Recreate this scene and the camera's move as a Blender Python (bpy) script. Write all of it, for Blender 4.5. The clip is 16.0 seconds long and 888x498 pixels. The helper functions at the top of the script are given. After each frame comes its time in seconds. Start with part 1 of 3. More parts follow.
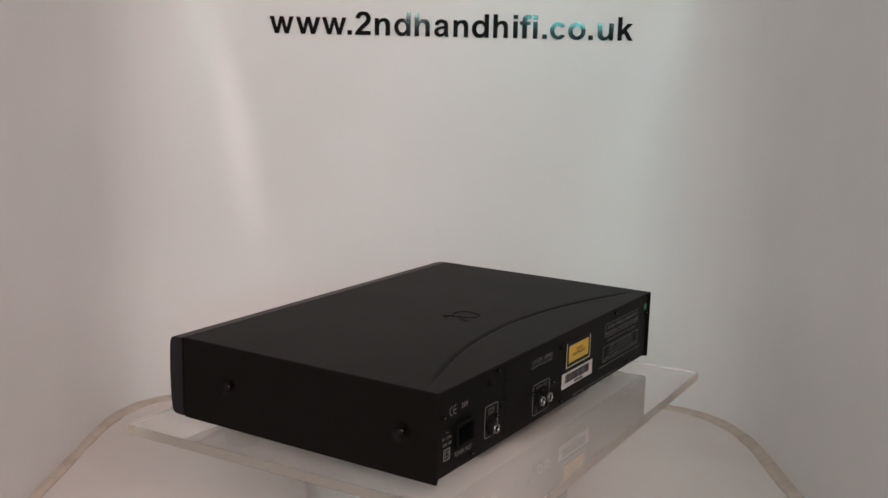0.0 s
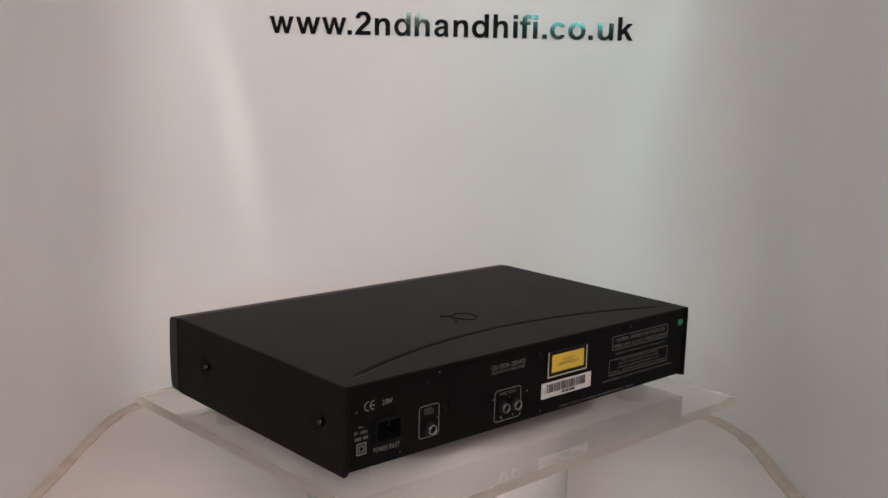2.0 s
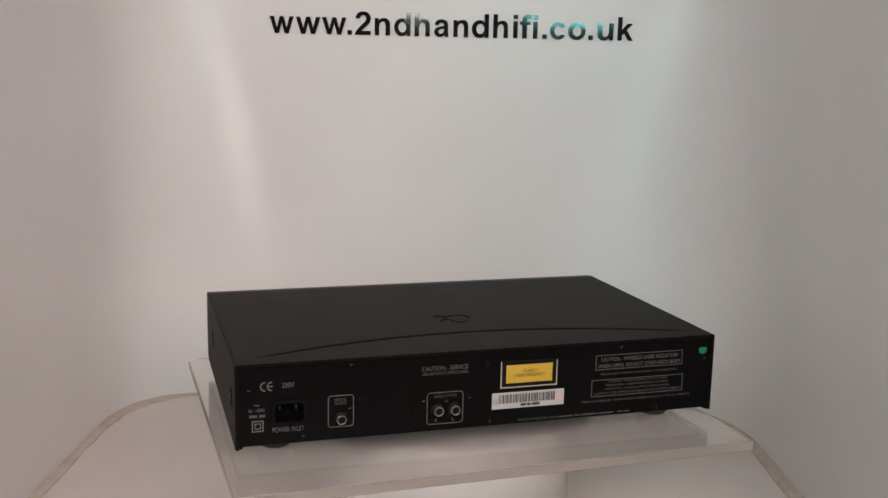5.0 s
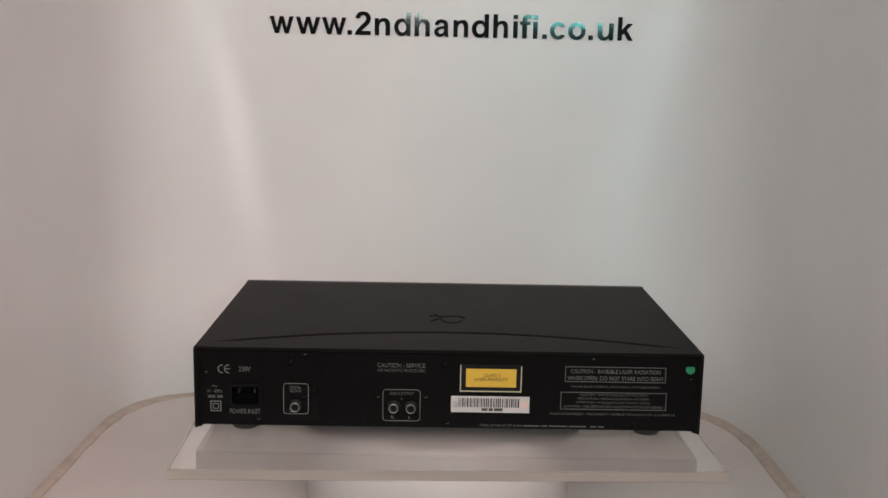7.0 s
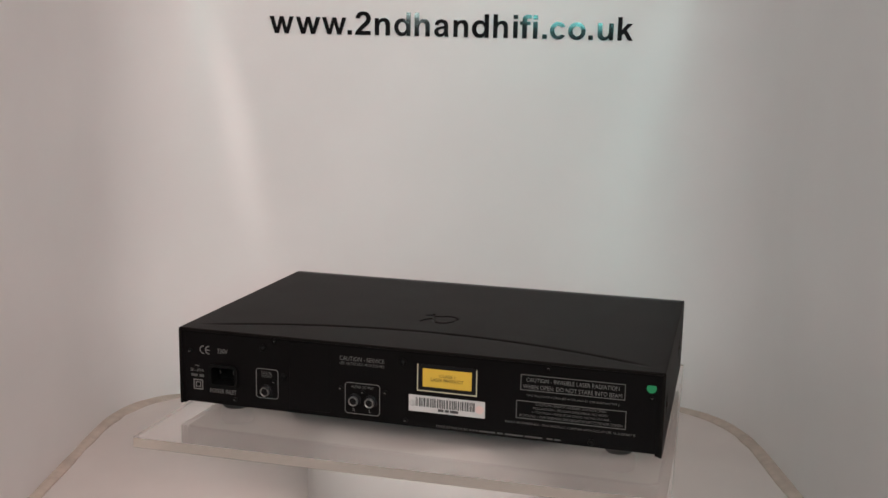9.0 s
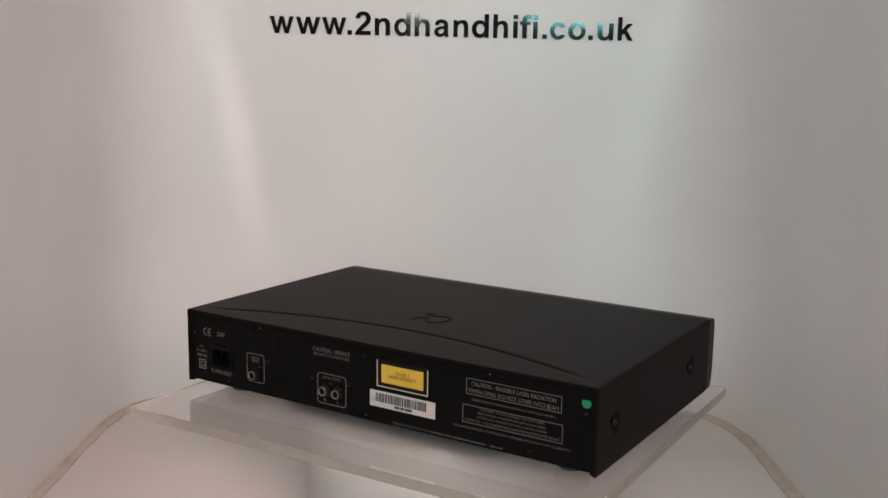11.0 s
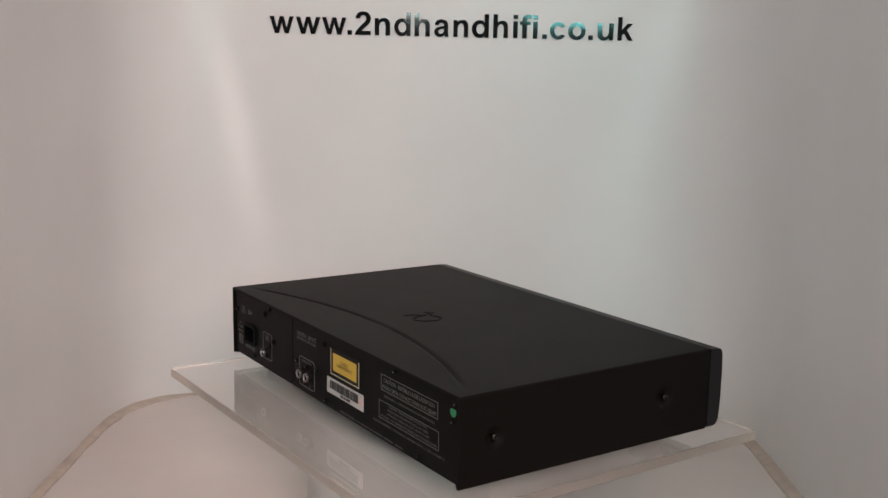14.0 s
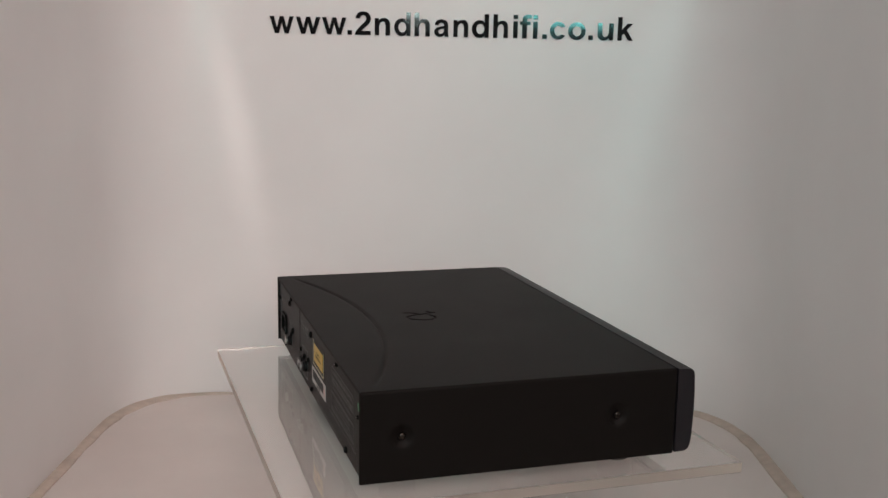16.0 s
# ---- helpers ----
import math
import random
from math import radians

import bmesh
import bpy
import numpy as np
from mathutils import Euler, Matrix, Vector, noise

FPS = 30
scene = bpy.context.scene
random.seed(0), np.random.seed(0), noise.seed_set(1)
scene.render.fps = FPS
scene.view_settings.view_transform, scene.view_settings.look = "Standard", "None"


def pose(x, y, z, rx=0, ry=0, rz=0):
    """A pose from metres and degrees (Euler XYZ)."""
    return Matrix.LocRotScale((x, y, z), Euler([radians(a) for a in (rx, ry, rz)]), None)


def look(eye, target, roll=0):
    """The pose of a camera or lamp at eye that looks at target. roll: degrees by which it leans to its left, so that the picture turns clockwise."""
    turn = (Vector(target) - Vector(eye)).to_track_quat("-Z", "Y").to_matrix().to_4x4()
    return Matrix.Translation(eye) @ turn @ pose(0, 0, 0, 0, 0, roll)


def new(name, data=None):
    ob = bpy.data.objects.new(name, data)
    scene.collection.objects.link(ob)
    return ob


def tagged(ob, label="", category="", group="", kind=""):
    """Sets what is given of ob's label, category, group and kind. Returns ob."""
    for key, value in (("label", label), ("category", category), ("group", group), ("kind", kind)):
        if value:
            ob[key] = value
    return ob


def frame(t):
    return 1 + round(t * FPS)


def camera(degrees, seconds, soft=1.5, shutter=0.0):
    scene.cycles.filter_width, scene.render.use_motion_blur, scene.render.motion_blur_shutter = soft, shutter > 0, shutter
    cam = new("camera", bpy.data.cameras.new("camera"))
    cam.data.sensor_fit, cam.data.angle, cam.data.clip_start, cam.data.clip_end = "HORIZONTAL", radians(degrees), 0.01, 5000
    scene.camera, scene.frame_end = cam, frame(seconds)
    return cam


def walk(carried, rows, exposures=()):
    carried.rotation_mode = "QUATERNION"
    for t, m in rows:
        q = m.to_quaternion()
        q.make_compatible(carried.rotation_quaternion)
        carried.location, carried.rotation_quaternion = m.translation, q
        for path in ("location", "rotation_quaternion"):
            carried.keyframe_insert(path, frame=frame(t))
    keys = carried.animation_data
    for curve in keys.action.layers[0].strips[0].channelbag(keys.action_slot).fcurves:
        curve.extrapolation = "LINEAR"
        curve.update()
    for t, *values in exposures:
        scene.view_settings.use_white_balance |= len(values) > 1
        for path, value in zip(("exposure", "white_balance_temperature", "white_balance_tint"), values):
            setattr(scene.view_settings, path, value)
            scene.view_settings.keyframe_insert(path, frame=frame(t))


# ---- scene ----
# ---- camera: stands still on a tripod before the booth ----
cam = camera(46.19, 16.0, soft=1.5)
PITCH, YAW, ROLL = radians(-10.125), radians(0.074), 1.267
EYE = Vector((0.0, -0.978, 0.3202))
AIM = EYE + Vector((math.sin(YAW) * math.cos(PITCH), math.cos(YAW) * math.cos(PITCH), math.sin(PITCH)))
CAM_POSE = look(EYE, AIM, ROLL)
walk(cam, [(0.0, CAM_POSE), (16.0, CAM_POSE)], exposures=[(0.0, -0.07), (2.0, -0.02), (4.0, 0.0), (12.5, 0.0), (14.5, -0.05), (16.0, -0.11)])

# ---- plan, metres; the turntable's axis is the z axis, the top of the acrylic sheet is z = 0 ----
FLOOR_Z = -0.12
BACK_Y, LEFT_X, RIGHT_X, FRONT_Y, WALL_TOP = 0.360, -0.410, 0.381, -0.62, 1.15
CORNER_L, CORNER_R = 0.130, 0.155
DEV_X, DEV_Y = 0.0062, -0.1273          # the player's rear middle on the turntable
HALF, TOP, LOW, DEEP = 0.2160, 0.0816, 0.0120, 0.2580
SHEET_X0, SHEET_X1, SHEET_Y0, SHEET_Y1, SHEET_T = -0.2226, 0.2288, -0.1889, 0.1902, 0.010


def turn(t):
    return 58.25 - 8.205 * t


# ---- world and lamps ----
world = bpy.data.worlds.new("world")
scene.world = world
world.use_nodes = True
world.node_tree.nodes["Background"].inputs[0].default_value = (0.9, 0.93, 1.0, 1)
world.node_tree.nodes["Background"].inputs[1].default_value = 0.02


def lamp(name, power, color, size, eye, target, spread):
    data = bpy.data.lights.new(name, "AREA")
    data.shape, data.size, data.energy, data.color = "DISK", size, power, color
    data.spread = radians(spread)
    ob = new(name, data)
    ob.matrix_world = look(eye, target)
    return ob


lamp("shop_lamp_left", 3.6, (0.825, 0.885, 0.87), 1.25, (-0.45, -1.60, 1.18), (0.13, 0.30, 0.12), 88)
lamp("shop_lamp_right", 6.3, (1.085, 0.795, 0.755), 1.25, (0.45, -1.60, 1.18), (-0.28, 0.30, 0.12), 88)
# two unseen spots added to draw the light streaks on the wall's back corners
lamp("streak_light_left", 0.0045, (1.0, 0.90, 0.86), 0.012, (-0.352, 0.268, 0.75), (-0.266, 0.357, 0.22), 7)
lamp("streak_light_right", 0.0085, (0.66, 1.0, 0.97), 0.012, (0.352, 0.262, 0.75), (0.234, 0.357, 0.17), 13)


# ---- materials ----
def material(name, color, rough=0.5, metal=0.0, grain=0.0, grain_scale=800.0, stain=0.0, stain_scale=6.0, bump=0.0,
             bump_scale=1500.0, coat=0.0, ior=1.5, rough_var=0.0, emit=0.0):
    m = bpy.data.materials.new(name)
    m.use_nodes = True
    nt = m.node_tree
    b = nt.nodes["Principled BSDF"]
    b.inputs["Base Color"].default_value = (*color, 1)
    b.inputs["Roughness"].default_value = rough
    b.inputs["Metallic"].default_value = metal
    b.inputs["IOR"].default_value = ior
    b.inputs["Coat Weight"].default_value = coat
    tc = nt.nodes.new("ShaderNodeTexCoord")

    def tex(scale, detail=3.0):
        n = nt.nodes.new("ShaderNodeTexNoise")
        n.inputs["Scale"].default_value = scale
        n.inputs["Detail"].default_value = detail
        nt.links.new(tc.outputs["Object"], n.inputs["Vector"])
        return n

    def ranged(src, lo, hi):
        r = nt.nodes.new("ShaderNodeMapRange")
        r.inputs["From Min"].default_value, r.inputs["From Max"].default_value = 0.3, 0.7
        r.inputs["To Min"].default_value, r.inputs["To Max"].default_value = lo, hi
        nt.links.new(src, r.inputs["Value"])
        return r.outputs["Result"]

    if grain or stain:
        g = ranged(tex(grain_scale).outputs["Fac"], 1 - grain, 1 + grain)
        s = ranged(tex(stain_scale, 5).outputs["Fac"], 1 - stain, 1 + stain * 0.5)
        mul = nt.nodes.new("ShaderNodeMath")
        mul.operation = "MULTIPLY"
        nt.links.new(g, mul.inputs[0])
        nt.links.new(s, mul.inputs[1])
        sc = nt.nodes.new("ShaderNodeVectorMath")
        sc.operation = "SCALE"
        sc.inputs[0].default_value = color
        nt.links.new(mul.outputs[0], sc.inputs["Scale"])
        nt.links.new(sc.outputs[0], b.inputs["Base Color"])
    if rough_var:
        nt.links.new(ranged(tex(stain_scale * 1.7, 4).outputs["Fac"], rough - rough_var, rough + rough_var), b.inputs["Roughness"])
    if bump:
        bp = nt.nodes.new("ShaderNodeBump")
        bp.inputs["Strength"].default_value = bump
        bp.inputs["Distance"].default_value = 0.0005
        nt.links.new(tex(bump_scale, 2).outputs["Fac"], bp.inputs["Height"])
        nt.links.new(bp.outputs[0], b.inputs["Normal"])
    if emit:
        b.inputs["Emission Color"].default_value = (*color, 1)
        b.inputs["Emission Strength"].default_value = emit
    return m


def glass(name, color, rough, through_part=1.0):
    m = material(name, color, rough, ior=1.49)
    m.node_tree.nodes["Principled BSDF"].inputs["Transmission Weight"].default_value = through_part
    return m


M_WALL = material("white_plastic_sheet", (0.755, 0.742, 0.735), 0.33, stain=0.045, stain_scale=5, bump=0.05, bump_scale=60, rough_var=0.05)
M_FLOOR = material("white_laminate", (0.68, 0.622, 0.588), 0.40, stain=0.06, stain_scale=9, grain=0.02, rough_var=0.06)
M_BEAD = material("yellowed_sealant", (0.535, 0.458, 0.393), 0.85, grain=0.08, grain_scale=90, stain=0.15, stain_scale=22, bump=0.2, bump_scale=150)
M_ROOM = material("room_paint", (0.34, 0.33, 0.32), 0.8, stain=0.05)
M_LID = material("black_powder_coat", (0.0052, 0.0040, 0.0035), 0.54, ior=1.188, grain=0.12, grain_scale=1500, stain=0.04, stain_scale=9, bump=0.12, bump_scale=2600, rough_var=0.015)
M_REAR = material("black_satin_panel", (0.0042, 0.0037, 0.0038), 0.42, ior=1.15, grain=0.12, stain=0.1, stain_scale=20, bump=0.15, bump_scale=2600)
M_FASCIA = material("charcoal_plastic", (0.0100, 0.0082, 0.0104), 0.48, ior=1.33, grain=0.1, bump=0.1, bump_scale=3000)
M_BASE = material("grey_zinc_plate", (0.16, 0.16, 0.155), 0.5, metal=0.3, stain=0.15, stain_scale=15)
M_PLATE = material("grey_support_plate", (0.035, 0.0345, 0.0335), 0.6, stain=0.1, stain_scale=12)
M_RUBBER = material("black_rubber", (0.022, 0.021, 0.02), 0.7, grain=0.1)
M_BLACK = material("black_plastic", (0.0045, 0.004, 0.0045), 0.5, ior=1.28, grain=0.08)
M_CAVITY = material("black_cavity", (0.002, 0.002, 0.0022), 0.7, ior=1.2)
M_SCREW = material("black_screw", (0.003, 0.003, 0.003), 0.6, ior=1.2, grain=0.1)
M_BRONZE = material("bronze_screw", (0.036, 0.031, 0.027), 0.30, metal=1.0, grain=0.1)
M_CHROME = material("nickel_plate", (0.27, 0.263, 0.255), 0.34, metal=1.0, grain=0.05)
M_PIN = material("dull_pin", (0.08, 0.078, 0.075), 0.35, metal=1.0, grain=0.05)
M_PRINT = material("pale_print", (0.125, 0.121, 0.117), 0.6, grain=0.1)
M_FINE = material("fine_print", (0.088, 0.086, 0.083), 0.6, grain=0.1)
M_FAINT = material("faint_print", (0.06, 0.0585, 0.056), 0.6, grain=0.1)
M_DUST = material("dust_smudge", (0.013, 0.0125, 0.012), 0.6, ior=1.2, stain=0.5, stain_scale=400)
M_LINE = material("cream_line", (0.44, 0.40, 0.28), 0.5)
M_YELLOW = material("yellow_label", (0.58, 0.37, 0.042), 0.42, stain=0.06, stain_scale=40)
M_INK = material("dark_ink", (0.10, 0.065, 0.01), 0.6)
M_LABEL = material("white_label", (0.48, 0.46, 0.45), 0.5, stain=0.08, stain_scale=60)
M_BAR = material("label_ink", (0.035, 0.033, 0.033), 0.6)
M_PINK = material("pink_stamp", (0.60, 0.43, 0.40), 0.6)
M_STAMP = material("grey_stamp", (0.42, 0.40, 0.39), 0.6, stain=0.3, stain_scale=300)
M_GREEN = material("green_sticker", (0.008, 0.20, 0.075), 0.45, grain=0.05)
M_LETTER = material("gloss_black_letters", (0.010, 0.010, 0.011), 0.06, bump=0.07, bump_scale=45)
M_SHEET = glass("clear_acrylic", (0.985, 0.99, 0.985), 0.012)
M_EDGE = glass("sawn_acrylic_edge", (0.73, 0.65, 0.57), 0.45, 0.74)
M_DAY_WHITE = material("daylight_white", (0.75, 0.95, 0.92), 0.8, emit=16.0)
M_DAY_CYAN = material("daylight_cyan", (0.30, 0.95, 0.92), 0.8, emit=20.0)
M_SCUFF = glass("scuffed_acrylic", (0.60, 0.565, 0.54), 0.0, 0.68)
M_TABLE = material("white_turntable", (0.46, 0.447, 0.433), 0.4, stain=0.04)
M_DISC = material("grey_disc", (0.42, 0.395, 0.37), 0.5, stain=0.05)


# ---- mesh helpers ----
def mesh_of(name, verts, faces, mat, smooth=False):
    me = bpy.data.meshes.new(name)
    me.from_pydata([tuple(v) for v in verts], [], faces)
    me.materials.append(mat)
    if smooth:
        me.shade_smooth()
    me.update()
    return me


def part(name, bm, mat, parent, label="", smooth=False):
    """Links a bmesh or mesh as one object under a thing."""
    if isinstance(bm, bmesh.types.BMesh):
        bmesh.ops.recalc_face_normals(bm, faces=bm.faces)
        me = bpy.data.meshes.new(name)
        bm.to_mesh(me)
        bm.free()
        me.materials.append(mat)
        if smooth:
            me.shade_smooth()
    else:
        me = bm
    ob = new(name, me)
    ob.parent = parent
    if label:
        tagged(ob, label)
    return ob


def box(x0, x1, y0, y1, z0, z1, bevel=0.0, seg=2):
    bm = bmesh.new()
    bmesh.ops.create_cube(bm, size=1)
    for v in bm.verts:
        v.co = Vector(((x0 + x1) / 2 + v.co.x * (x1 - x0), (y0 + y1) / 2 + v.co.y * (y1 - y0), (z0 + z1) / 2 + v.co.z * (z1 - z0)))
    if bevel:
        bmesh.ops.bevel(bm, geom=bm.edges[:], offset=bevel, segments=seg, affect="EDGES", profile=0.5)
    return bm


def spun(profile, axis, centre, seg=28):
    """A turned solid: profile of (radius, along) about an axis through centre."""
    bm = bmesh.new()
    rings = []
    for r, a in profile:
        ring = []
        for i in range(seg):
            c, s = math.cos(2 * math.pi * i / seg) * r, math.sin(2 * math.pi * i / seg) * r
            p = {"z": (c, s, a), "y": (c, a, s), "x": (a, c, s)}[axis]
            ring.append(bm.verts.new(Vector(p) + Vector(centre)))
        rings.append(ring)
    for a, b in zip(rings, rings[1:]):
        for i in range(seg):
            bm.faces.new((a[i], a[(i + 1) % seg], b[(i + 1) % seg], b[i]))
    bm.faces.new(rings[0])
    bm.faces.new(rings[-1])
    return bm


def frame_bar(x0, x1, z0, z1, y, w, radius=0.0, seg=5, depth=0.0003):
    """A flat printed outline with rounded corners."""
    bm = bmesh.new()

    def loop(inset, yy):
        r = max(radius - inset, 0.0)
        pts = []
        for cx, cz, a0 in ((x1 - inset - r, z1 - inset - r, 0), (x0 + inset + r, z1 - inset - r, 90), (x0 + inset + r, z0 + inset + r, 180), (x1 - inset - r, z0 + inset + r, 270)):
            for i in range(seg + 1):
                a = radians(a0 + 90 * i / seg)
                pts.append(bm.verts.new((cx + r * math.cos(a), yy, cz + r * math.sin(a))))
        return pts
    o, n, ob_, nb = loop(0, y - depth), loop(w, y - depth), loop(0, y), loop(w, y)
    k = len(o)
    for i in range(k):
        j = (i + 1) % k
        bm.faces.new((o[i], o[j], n[j], n[i]))
        bm.faces.new((o[i], ob_[i], ob_[j], o[j]))
        bm.faces.new((n[i], n[j], nb[j], nb[i]))
    return bm


def text_mesh(body, bold=0.0, depth=0.02):
    cu = bpy.data.curves.new("text", "FONT")
    cu.body, cu.size, cu.offset, cu.extrude, cu.resolution_u = body, 1.0, bold, depth, 4
    ob = bpy.data.objects.new("text", cu)
    me = bpy.data.meshes.new_from_object(ob)
    bpy.data.objects.remove(ob)
    return me


def write(name, body, x0, x1, z0, z1, y, mat, parent, bold=0.0, label=""):
    """Raised print that fills x0..x1, z0..z1 on a face that looks along -y."""
    me = text_mesh(body, bold)
    n = len(me.vertices)
    co = np.empty(n * 3)
    me.vertices.foreach_get("co", co)
    co = co.reshape(-1, 3)
    lo, hi = co.min(0), co.max(0)
    out = np.empty_like(co)
    out[:, 0] = x0 + (co[:, 0] - lo[0]) / (hi[0] - lo[0]) * (x1 - x0)
    out[:, 2] = z0 + (co[:, 1] - lo[1]) / (hi[1] - lo[1]) * (z1 - z0)
    out[:, 1] = y - 0.0002 - np.where(co[:, 2] > 0, 0.0001, 0)
    me.vertices.foreach_set("co", out.ravel())
    me.materials.clear()
    me.materials.append(mat)
    me.update()
    return part(name, me, mat, parent, label)


def bars(name, widths, x0, x1, z0, z1, y, mat, parent, label=""):
    """A line of writing too small to read, as plain bars: widths alternate word and gap."""
    bm = bmesh.new()
    k, x = (x1 - x0) / sum(widths), x0
    for i, w in enumerate(widths):
        if i % 2 == 0:
            b = [bm.verts.new(p) for p in ((x, y - 0.0003, z0), (x + w * k, y - 0.0003, z0), (x + w * k, y - 0.0003, z1), (x, y - 0.0003, z1))]
            bm.faces.new(b)
        x += w * k
    return part(name, bm, mat, parent, label)


# ---- booth: floor, curved wall, sealant, room around ----
def wall_plan(inset=0.0):
    """The wall's foot as seen from above, from the front left round the back to the front right; its corners ease in and out of their bends."""
    ease = 1.5
    power = math.log(2) / -math.log(1 - (1 - math.sqrt(0.5)) / ease)
    bl, br = CORNER_L * ease, CORNER_R * ease
    line = [(LEFT_X, y) for y in np.arange(FRONT_Y, BACK_Y - bl, 0.04)]
    for cx, size, side in ((LEFT_X + bl, bl, -1), (RIGHT_X - br, br, 1)):
        angles = [math.pi / 2 * i / 36 for i in range(37)]
        for a in angles if side < 0 else angles[::-1]:
            line.append((cx + side * size * math.cos(a) ** (2 / power), BACK_Y - size + size * math.sin(a) ** (2 / power)))
    line += [(RIGHT_X, y) for y in np.arange(BACK_Y - br - 0.04, FRONT_Y, -0.04)]
    pts = []
    for i, (x, y) in enumerate(line):
        (x0, y0), (x1, y1) = line[max(i - 1, 0)], line[min(i + 1, len(line) - 1)]
        d = math.hypot(x1 - x0, y1 - y0)
        pts.append((float(x + (y1 - y0) / d * inset), float(y - (x1 - x0) / d * inset)))
    return pts


def build_booth():
    inner, outer = wall_plan(), wall_plan(-0.004)
    n, rows = len(inner), 12
    verts, faces = [], []
    for side in (inner, outer):
        for k in range(rows + 1):
            z = FLOOR_Z + (WALL_TOP - FLOOR_Z) * k / rows
            verts += [(x, y, z) for x, y in side]
    half = n * (rows + 1)
    for k in range(rows):
        for i in range(n - 1):
            a = k * n + i
            faces.append((a, a + 1, a + n + 1, a + n))
            faces.append((half + a, half + a + n, half + a + n + 1, half + a + 1))
    for i in range(n - 1):
        t = rows * n + i
        faces.append((t, t + 1, half + t + 1, half + t))
    for k in range(rows):
        for i in (0, n - 1):
            a = k * n + i
            faces.append((a, a + n, half + a + n, half + a))
    wall = new("wall_booth", mesh_of("wall_booth", verts, faces, M_WALL, True))
    tagged(wall, "glossy white plastic sheet bent round the display booth", "wall", kind="structure")

    floor = part("floor", box(-0.5, 0.47, -0.75, 0.46, FLOOR_Z - 0.03, FLOOR_Z), M_FLOOR, None)
    tagged(floor, "white laminate floor of the display booth", "floor", kind="structure")

    counter = part("counter", box(-0.48, 0.45, -0.70, 0.44, -1.0, FLOOR_Z - 0.03), M_ROOM, None)
    tagged(counter, "plain counter that carries the display booth", "counter", kind="structure")

    # uneven bead of sealant along the seam
    path, bm, rings = wall_plan(0.003), bmesh.new(), []
    for i, (x, y) in enumerate(path):
        x0, y0 = path[max(i - 1, 0)]
        x1, y1 = path[min(i + 1, n - 1)]
        d = Vector((x1 - x0, y1 - y0, 0)).normalized()
        side = Vector((d.y, -d.x, 0))
        bend_l = math.exp(-((x - LEFT_X) / 0.10) ** 2) * (0.55 + 0.45 * math.exp(-((y - BACK_Y + 0.07) / 0.10) ** 2))
        r = 0.0034 + 0.0042 * bend_l + 0.0046 * max(0.0, (x - 0.1) / 0.28) + 0.0014 * noise.noise((x * 9, y * 9, 0.3)) + 0.0016 * noise.noise((x * 40, y * 40, 2.0))
        rings.append([bm.verts.new(Vector((x, y, FLOOR_Z)) + side * (math.cos(a) * r * 1.45) + Vector((0, 0, math.sin(a) * r * 0.5))) for a in [math.pi * 2 * j / 10 for j in range(10)]])
    for a, b in zip(rings, rings[1:]):
        for j in range(10):
            bm.faces.new((a[j], a[(j + 1) % 10], b[(j + 1) % 10], b[j]))
    bead = part("trim_seam", bm, M_BEAD, None, smooth=True)
    tagged(bead, "yellowed bead of sealant along the foot of the booth wall", "trim", kind="structure")


def build_room():
    """Plain shell behind and above the camera, with the shop's window in it."""
    x0, x1, y0, y1, z0, z1 = -1.8, 1.8, -3.2, 0.9, -1.0, 1.6
    for name, b in (("wall_left", (x0 - 0.1, x0, y0, y1, z0, z1)), ("wall_right", (x1, x1 + 0.1, y0, y1, z0, z1)),
                    ("wall_rear", (x0, x1, y1, y1 + 0.1, z0, z1))):
        tagged(part(name, box(*b), M_ROOM, None), "plain painted wall of the dim room", "wall", kind="structure")
    tagged(part("ceiling", box(x0, x1, y0, y1, z1, z1 + 0.1), M_ROOM, None), "plain dim ceiling above the booth", "ceiling", kind="structure")
    tagged(part("floor_room", box(x0, x1, y0, y1, z0 - 0.1, z0), M_ROOM, None), "plain dark floor of the room", "floor", kind="structure")
    # unseen wall; two window openings, daylight beyond, stepped to suit what the letters mirror
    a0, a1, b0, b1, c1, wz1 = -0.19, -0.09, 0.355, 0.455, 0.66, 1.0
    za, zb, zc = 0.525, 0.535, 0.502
    bm = bmesh.new()
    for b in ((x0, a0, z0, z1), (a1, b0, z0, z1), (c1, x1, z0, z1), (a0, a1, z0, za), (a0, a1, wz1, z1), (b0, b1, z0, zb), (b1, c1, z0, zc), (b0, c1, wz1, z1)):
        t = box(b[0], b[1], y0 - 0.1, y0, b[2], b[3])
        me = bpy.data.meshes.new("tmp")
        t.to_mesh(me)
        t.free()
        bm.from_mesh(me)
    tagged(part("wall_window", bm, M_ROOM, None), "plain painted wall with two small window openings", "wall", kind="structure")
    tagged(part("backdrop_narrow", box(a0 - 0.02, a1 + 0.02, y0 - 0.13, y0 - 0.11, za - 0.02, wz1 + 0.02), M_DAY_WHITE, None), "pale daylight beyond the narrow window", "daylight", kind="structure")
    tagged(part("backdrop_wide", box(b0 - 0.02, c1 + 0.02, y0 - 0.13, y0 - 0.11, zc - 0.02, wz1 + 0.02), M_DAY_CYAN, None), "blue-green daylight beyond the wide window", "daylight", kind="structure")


build_booth()
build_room()


